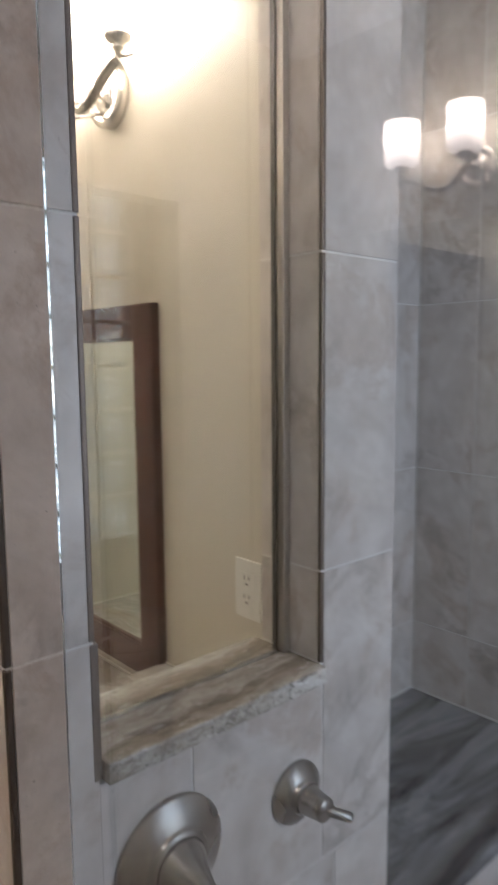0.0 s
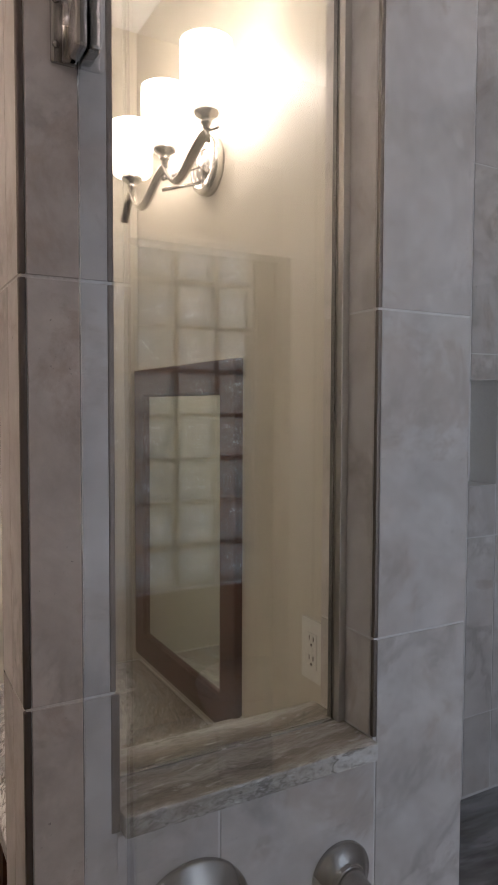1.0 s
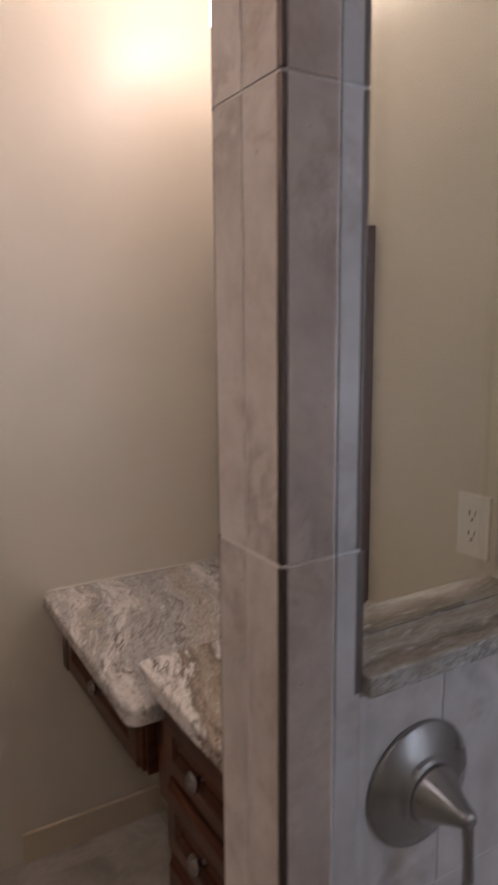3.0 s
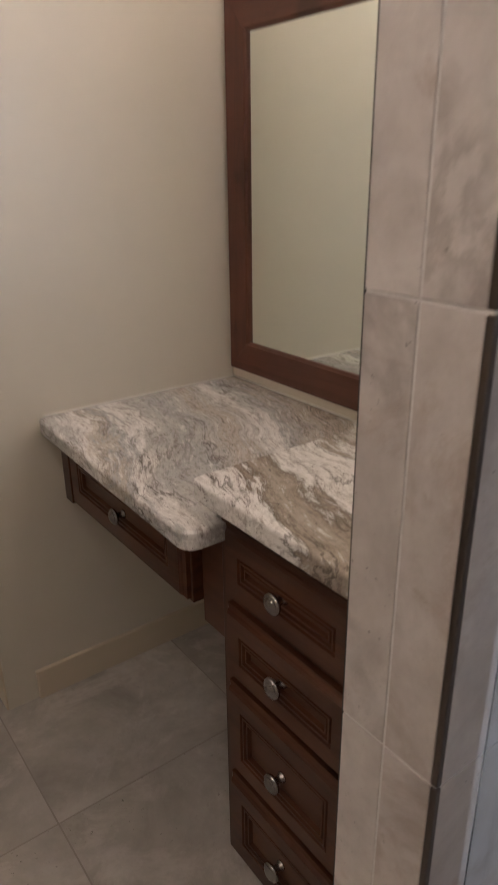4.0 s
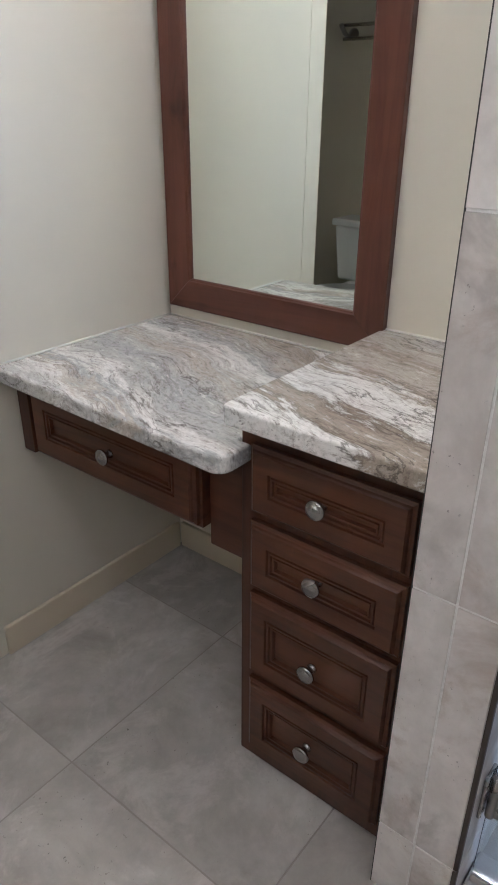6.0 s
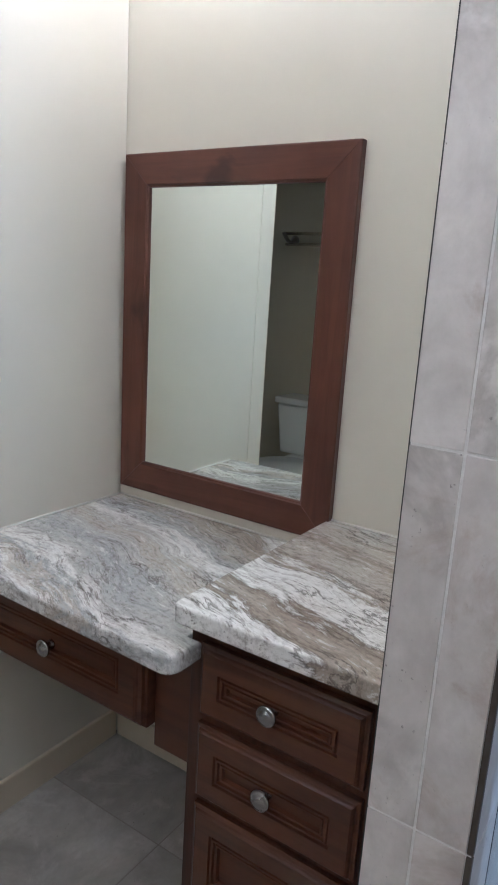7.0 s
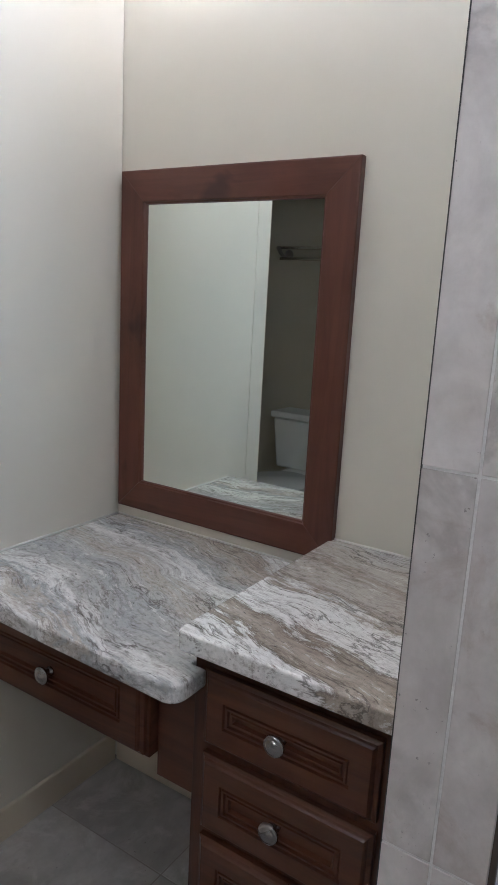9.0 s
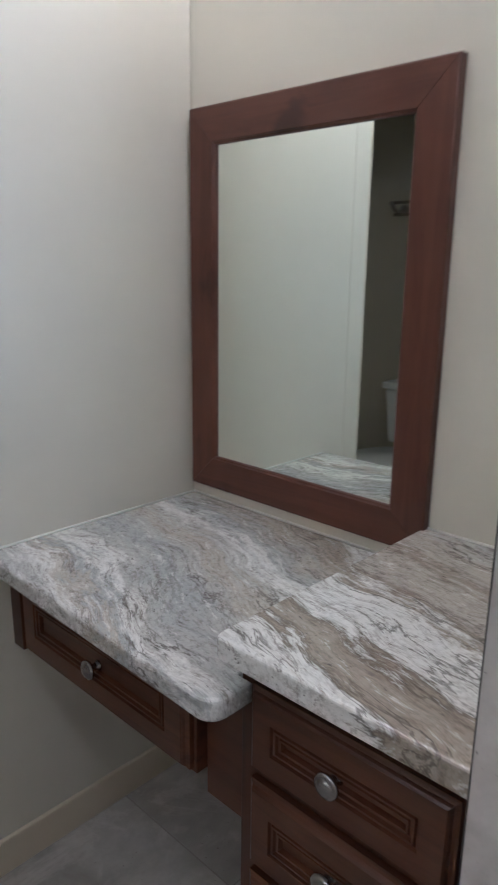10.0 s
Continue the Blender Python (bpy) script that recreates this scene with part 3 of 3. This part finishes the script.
# fill light on the bathroom ceiling, out of view, added to brighten tiles and floor
cl = thing("ceiling_light", "added unseen fill light, a round lit dome on the ceiling", "ceiling light")
cm = Matrix.Translation((-0.80, -0.95, CEIL_Z - 0.0005)) @ Matrix.Rotation(radians(180), 4, "X")
part("base", lathe_bm([(0, 0), (0.17, 0), (0.17, 0.025), (0.155, 0.032), (0, 0.032)], cm, 40), NICKEL, cl)
part("dome", lathe_bm([(0, 0.033), (0.15, 0.033), (0.145, 0.055), (0.115, 0.085), (0.06, 0.104), (0, 0.110)], cm, 40), DOME, cl, "lit white dome of the added fill light")

# sink mirror on the far wall
sm = thing("sink_mirror", "large frameless mirror over the sinks", "mirror")
part("mirror_glass", box_bm(-1.5645, -1.5590, -0.55, 1.165, 1.0, 1.975, 0.001), MIRROR, sm)

# ---------------------------------------------------------------- shower things
pane = thing("glazed_opening", "clear fixed pane in a thin metal channel in the tiled opening", "window pane", kind="structure")
pg = part("pane", box_bm(OX0 + 0.001, OX1 - 0.006, 0.0855, 0.0885, 1.0355, OZ1 - 0.001), PANE, pane)
pg.visible_shadow = False
ch = box_bm(OX1 - 0.014, OX1 - 0.001, 0.0890, 0.100, 1.0335, OZ1 - 0.001, 0.001)
box_bm(OX1 - 0.014, OX1 - 0.001, 0.070, 0.0850, 1.0335, OZ1 - 0.001, 0.001, bm=ch)
part("channel", ch, CHANNEL, pane, "satin metal glazing channel")
part("gasket", box_bm(OX1 - 0.0165, OX1 - 0.0142, 0.0892, 0.0985, 1.0335, OZ1 - 0.001), SLOT, pane, "dark rubber glazing gasket")
part("bottom_channel", box_bm(OX0 + 0.002, OX1 - 0.0145, 0.081, 0.093, 1.0322, 1.0350, 0.0005), NICKEL_DARK, pane, "satin metal glazing channel")
sill = box_bm(OX0 + 0.006, OX1 + 0.002, -0.014, WT + 0.018, 1.003, 1.032, 0.004, 2)
tagged(part("granite_sill", sill, GRANITE_SILL), "polished veined granite sill in the tiled opening", "sill")

door = thing("shower_door", "frameless clear glass shower door on metal hinges, closed", "shower door")
dg = part("glass_panel", box_bm(0.0665, 0.0755, -0.80, -0.0085, 0.097, 2.10, 0.0006, 1), PANE_DOOR, door)
for z in (0.265, 1.945):
    h = part("hinge", box_bm(0.053, 0.0660, -0.058, -0.010, z, z + 0.09, 0.004), NICKEL_DARK, door, "brushed nickel glass clamp hinge")
    part("clamp_plate", box_bm(0.0760, 0.089, -0.058, -0.010, z, z + 0.09, 0.004), NICKEL_DARK, h)
    part("wall_plate", box_bm(0.037, 0.080, -0.0075, -0.0005, z, z + 0.09, 0.0035), NICKEL_DARK, h)
    part("hinge_barrel", lathe_bm([(0, 0), (0.008, 0), (0.008, 0.09), (0, 0.09)], Matrix.Translation((0.0555, -0.016, z)), 16), NICKEL_DARK, h)
    for dz in (0.02, 0.07):
        part("screw", lathe_bm([(0, 0), (0.0045, 0), (0.004, 0.0015), (0, 0.0018)], Matrix.Translation((0.043, -0.0075, z + dz)) @ Matrix.Rotation(radians(90), 4, "X"), 12), NICKEL_DARK, h)
part("bottom_sweep", box_bm(0.063, 0.079, -0.80, -0.009, 0.078, 0.096, 0.001), CHANNEL, door)

face_out = Matrix.Rotation(radians(90), 4, "X")


def valve(name, x, z, r, label, hub, lever, radii, flat):
    v = thing(name, label, "shower valve")
    at = Matrix.Translation((x, -0.0003, z)) @ face_out
    part("escutcheon", lathe_bm([(0, 0), (r, 0), (r, 0.005), (r * 0.97, 0.008), (r * 0.60, 0.020), (r * 0.56, 0.021), (r * 0.55, 0.026), (r * 0.52, 0.028), (0, 0.029)], at, 56), NICKEL_DARK, v)
    part("hub", lathe_bm([(0, 0.026)] + hub + [(0, hub[-1][1] + 0.001)], at, 32), NICKEL_DARK, v)
    part("lever", tube_bm(lever, radii, 16, flat), NICKEL_DARK, v)
    return v


valve("shower_valve", 0.222, 0.850, 0.088, "round brushed nickel shower valve plate with a long lever",
      [(0.041, 0.028), (0.038, 0.034), (0.022, 0.062), (0.0145, 0.080), (0.012, 0.088), (0.009, 0.092)],
      [(0.222, -0.084, 0.852), (0.222, -0.086, 0.842), (0.222, -0.088, 0.822), (0.222, -0.090, 0.790), (0.222, -0.091, 0.758), (0.222, -0.091, 0.735)],
      [0.0085, 0.0095, 0.0085, 0.0085, 0.010, 0.0095], 0.8)
valve("diverter_valve", 0.470, 0.834, 0.052, "small round brushed nickel diverter with a short lever",
      [(0.026, 0.028), (0.0235, 0.034), (0.0200, 0.056), (0.0195, 0.066), (0.017, 0.069)],
      [(0.463, -0.052, 0.837), (0.471, -0.060, 0.833), (0.483, -0.070, 0.827), (0.495, -0.079, 0.821), (0.505, -0.086, 0.816), (0.508, -0.088, 0.814)],
      [0.006, 0.0085, 0.0085, 0.0085, 0.0085, 0.0075], 0.6)

bench = thing("shower_bench", "built-in corner bench with a dark veined granite seat", "bench")
part("seat", box_bm(0.728, 1.5775, -0.035, 0.537, 0.410, 0.443, 0.005), GRANITE_DARK, bench)
part("base", box_bm(0.738, 1.5775, -0.015, 0.537, 0.0125, 0.4095), TILE, bench)

blocks = thing("window_1", "glass-block window in the shower wall", "window", kind="structure")
bw, bh = (BX1 - BX0) / 4, (BZ1 - BZ0) / 8
for i in range(4):
    for k in range(8):
        part("glass_block", box_bm(BX0 + i * bw + 0.009, BX0 + (i + 1) * bw - 0.009, WY - 0.085, WY - 0.012, BZ0 + k * bh + 0.009, BZ0 + (k + 1) * bh - 0.009, 0.008), BLOCK, blocks).visible_shadow = False
lat = bmesh.new()
for i in range(5):
    edge = 0.0086 if i == 0 else -0.0086 if i == 4 else 0
    box_bm(BX0 + i * bw - 0.0085 + edge, BX0 + i * bw + 0.0085 + edge, WY - 0.08, WY - 0.016, BZ0 + 0.001, BZ1 - 0.001, bm=lat)
for k in range(1, 8):
    box_bm(BX0 + 0.001, BX1 - 0.001, WY - 0.079, WY - 0.017, BZ0 + k * bh - 0.0085, BZ0 + k * bh + 0.0085, bm=lat)
part("mortar", lat, GROUT, blocks)

# ---------------------------------------------------------------- toilet room
toilet = thing("toilet", "white porcelain toilet with a square tank against the wall", "toilet")
TY, TX = 1.650, -1.560
tank = box_bm(TX, TX + 0.19, TY - 0.195, TY + 0.195, 0.435, 0.715, 0.02, 3)
for v in tank.verts:
    v.co.y = TY + (v.co.y - TY) * (0.82 + 0.18 * (v.co.z - 0.435) / 0.28)
part("tank", tank, PORCELAIN, toilet)
part("tank_lid", box_bm(TX, TX + 0.205, TY - 0.205, TY + 0.205, 0.717, 0.752, 0.012, 3), PORCELAIN, toilet)
bowl = lathe_bm([(0, 0.0), (0.11, 0.0), (0.115, 0.06), (0.12, 0.18), (0.175, 0.34), (0.185, 0.385), (0.15, 0.39), (0, 0.385)], Matrix.Translation((TX + 0.46, TY, 0)) @ Matrix.Diagonal((1.3, 1, 1, 1)), 36)
part("bowl", bowl, PORCELAIN, toilet)
part("foot", box_bm(TX + 0.03, TX + 0.40, TY - 0.10, TY + 0.10, 0.0, 0.434, 0.03, 3), PORCELAIN, toilet)
part("seat_lid", lathe_bm([(0, 0.392), (0.185, 0.392), (0.190, 0.404), (0.188, 0.424), (0.175, 0.434), (0, 0.440)], Matrix.Translation((TX + 0.46, TY, 0)) @ Matrix.Diagonal((1.3, 1, 1, 1)), 36), PORCELAIN, toilet)
part("flush_lever", tube_bm([(TX + 0.189, TY - 0.15, 0.665), (TX + 0.212, TY - 0.15, 0.665), (TX + 0.214, TY - 0.10, 0.660), (TX + 0.214, TY - 0.07, 0.658)], 0.006, 10), NICKEL, toilet)
rack = thing("towel_rack", "dark metal double towel bar on the wall over the toilet", "towel rack")
for z, off in ((1.640, 0.11), (1.585, 0.07)):
    part("bar", tube_bm([(TX + off, 1.36, z), (TX + off, 1.93, z)], 0.008, 12), NICKEL, rack)
for y in (1.375, 1.915):
    part("bracket", tube_bm([(-1.5645, y, 1.612), (-1.556, y, 1.612), (-1.553, y, 1.612), (TX + 0.055, y, 1.596), (TX + 0.09, y, 1.612), (TX + 0.122, y, 1.641)], [0.026, 0.026, 0.013, 0.011, 0.011, 0.012], 16), BRONZE, rack)

# ---------------------------------------------------------------- tile pieces
JOINTS = [0.0, 0.168, 0.679, 1.190, 1.701, 2.212, CEIL_Z]
G = 0.0018


def tile(parent, x0, x1, y0, y1, z0, z1, material=None, bevel=0.0007):
    return part("tile", box_bm(x0, x1, y0, y1, z0, z1, bevel, 1), material or TILE, parent)


def clip_rows(z0, z1):
    for a, b in zip(JOINTS, JOINTS[1:]):
        lo, hi = max(a, z0), min(b, z1)
        if hi - lo > 0.01:
            yield lo + G, hi - G


E = 0.0085          # width of the metal edge profile
for lo, hi in clip_rows(0, CEIL_Z):
    # end face, two strips
    tile(wall_shower, 0, T, E, 0.0765 - G, lo, hi)
    tile(wall_shower, 0, T, 0.0765 + G, WT - 0.0016, lo, hi)
    # front face: the slim column beside the opening, and the strip past it
    tile(wall_shower, E, OX0 - (E if hi > OZ0 + 0.2 else 0), 0, T, lo, hi) if lo > OZ0 - 0.4 else None
    if lo > OZ0 - 0.4:
        tile(wall_shower, OX1 + E, 0.725, 0, T, lo, hi)
for lo, hi in clip_rows(0, JOINTS[2]):
    for a, b in ((E, 0.264), (0.264, 0.569), (0.569, 0.725)):
        tile(wall_shower, a + (G if a > E else 0), b - G, 0, T, lo, hi)
tile(wall_shower, OX0 + 0.0, 0.264 - G, 0, T, JOINTS[2] + G, OZ0 - 0.004)
tile(wall_shower, 0.264 + G, OX1 + E - 2 * G, 0, T, JOINTS[2] + G, OZ0 - 0.004)
for lo, hi in clip_rows(OZ1 + 0.01, CEIL_Z):
    tile(wall_shower, OX0 - E + G, OX1 + E - G, 0, T, lo, hi)
# reveals of the opening
for lo, hi in clip_rows(1.034, OZ1):
    tile(wall_shower, OX1, OX1 + T - 0.0005, E, WT - 0.002, lo, hi)
    tile(wall_shower, OX0 - T + 0.0005, OX0, E, WT - 0.002, lo, hi)
# metal edge profiles, a length between every two joints
for lo, hi in clip_rows(0, CEIL_Z):
    p = part("edge_profile", box_bm(-0.0008, E - 0.0008, -0.0008, E - 0.0008, lo, hi, 0.002, 2), EDGE, wall_shower, "dark metal tile edge profile")
for lo, hi in clip_rows(1.006, OZ1):
    part("edge_profile", box_bm(OX1 + 0.0005, OX1 + E - 0.0005, -0.0008, E - 0.0008, max(lo, 1.034), hi, 0.002, 2), EDGE, wall_shower, "dark metal tile edge profile")
    part("edge_profile", box_bm(OX0 - E + 0.0005, OX0 - 0.0005 if lo > 1.1 else OX0 + 0.004, -0.0008, E - 0.0008, lo, hi, 0.002, 2), EDGE, wall_shower, "dark metal tile edge profile")
part("edge_gap", box_bm(0.0002, 0.006, WT - 0.0015, WT - 0.0001, 0.0, CEIL_Z - 0.001), CAULK, wall_shower, "dark joint at the tile edge")

# shower's far walls
xs = [0.727, 0.99, NX0, NX1, 1.57]
for a, b in zip(xs, xs[1:]):
    for lo, hi in clip_rows(0.45, CEIL_Z):
        if a == NX0:
            for l2, h2 in ((lo, min(hi, NZ0 - 0.001)), (max(lo, NZ1 + 0.001), hi)):
                if h2 - l2 > 0.02:
                    tile(wall_recess, a + G, b - G, SY, SY + T, l2, h2)
        else:
            tile(wall_recess, a + G, b - G, SY, SY + T, lo, hi)
east = bpy.data.objects["wall_shower_east"]
ys = [WY, -1.50, -1.195, -0.89, -0.585, -0.28, 0.025, 0.33, 0.528]
for a, b in zip(ys, ys[1:]):
    for lo, hi in clip_rows(0.02 if a < -0.2 else 0.45, CEIL_Z):
        tile(east, SX, SX + T, a + G, b - G, lo, hi)
ret = bpy.data.objects["wall_shower_south"]
for a, b in ((0.145, 0.38), (0.38, BX0), (BX1, SX)):
    for lo, hi in clip_rows(0.02, CEIL_Z):
        tile(ret, a + G, b - G, WY, WY + T, lo, hi)
for a, b in ((BX0, 1.02), (1.02, BX1)):
    for z0, z1 in ((0.02, BZ0), (BZ1, CEIL_Z)):
        for lo, hi in clip_rows(z0, z1):
            tile(ret, a + G, b - G, WY, WY + T, lo, hi)

# floor tiles, 0.51 m square
FXS = [-1.565, -1.199, -0.692, -0.185, 0.322, XW]
FYS = [-1.80, -1.75, -1.24, -0.735, -0.23, 0.275, 0.78, 1.285, 1.79, 2.25]
for a, b in zip(FXS, FXS[1:]):
    for c, d in zip(FYS, FYS[1:]):
        tile(floor_bed, a + 0.0018, b - 0.0018, c + 0.0018, d - 0.0018, -0.0012, 0.0, FLOOR, 0.0006)
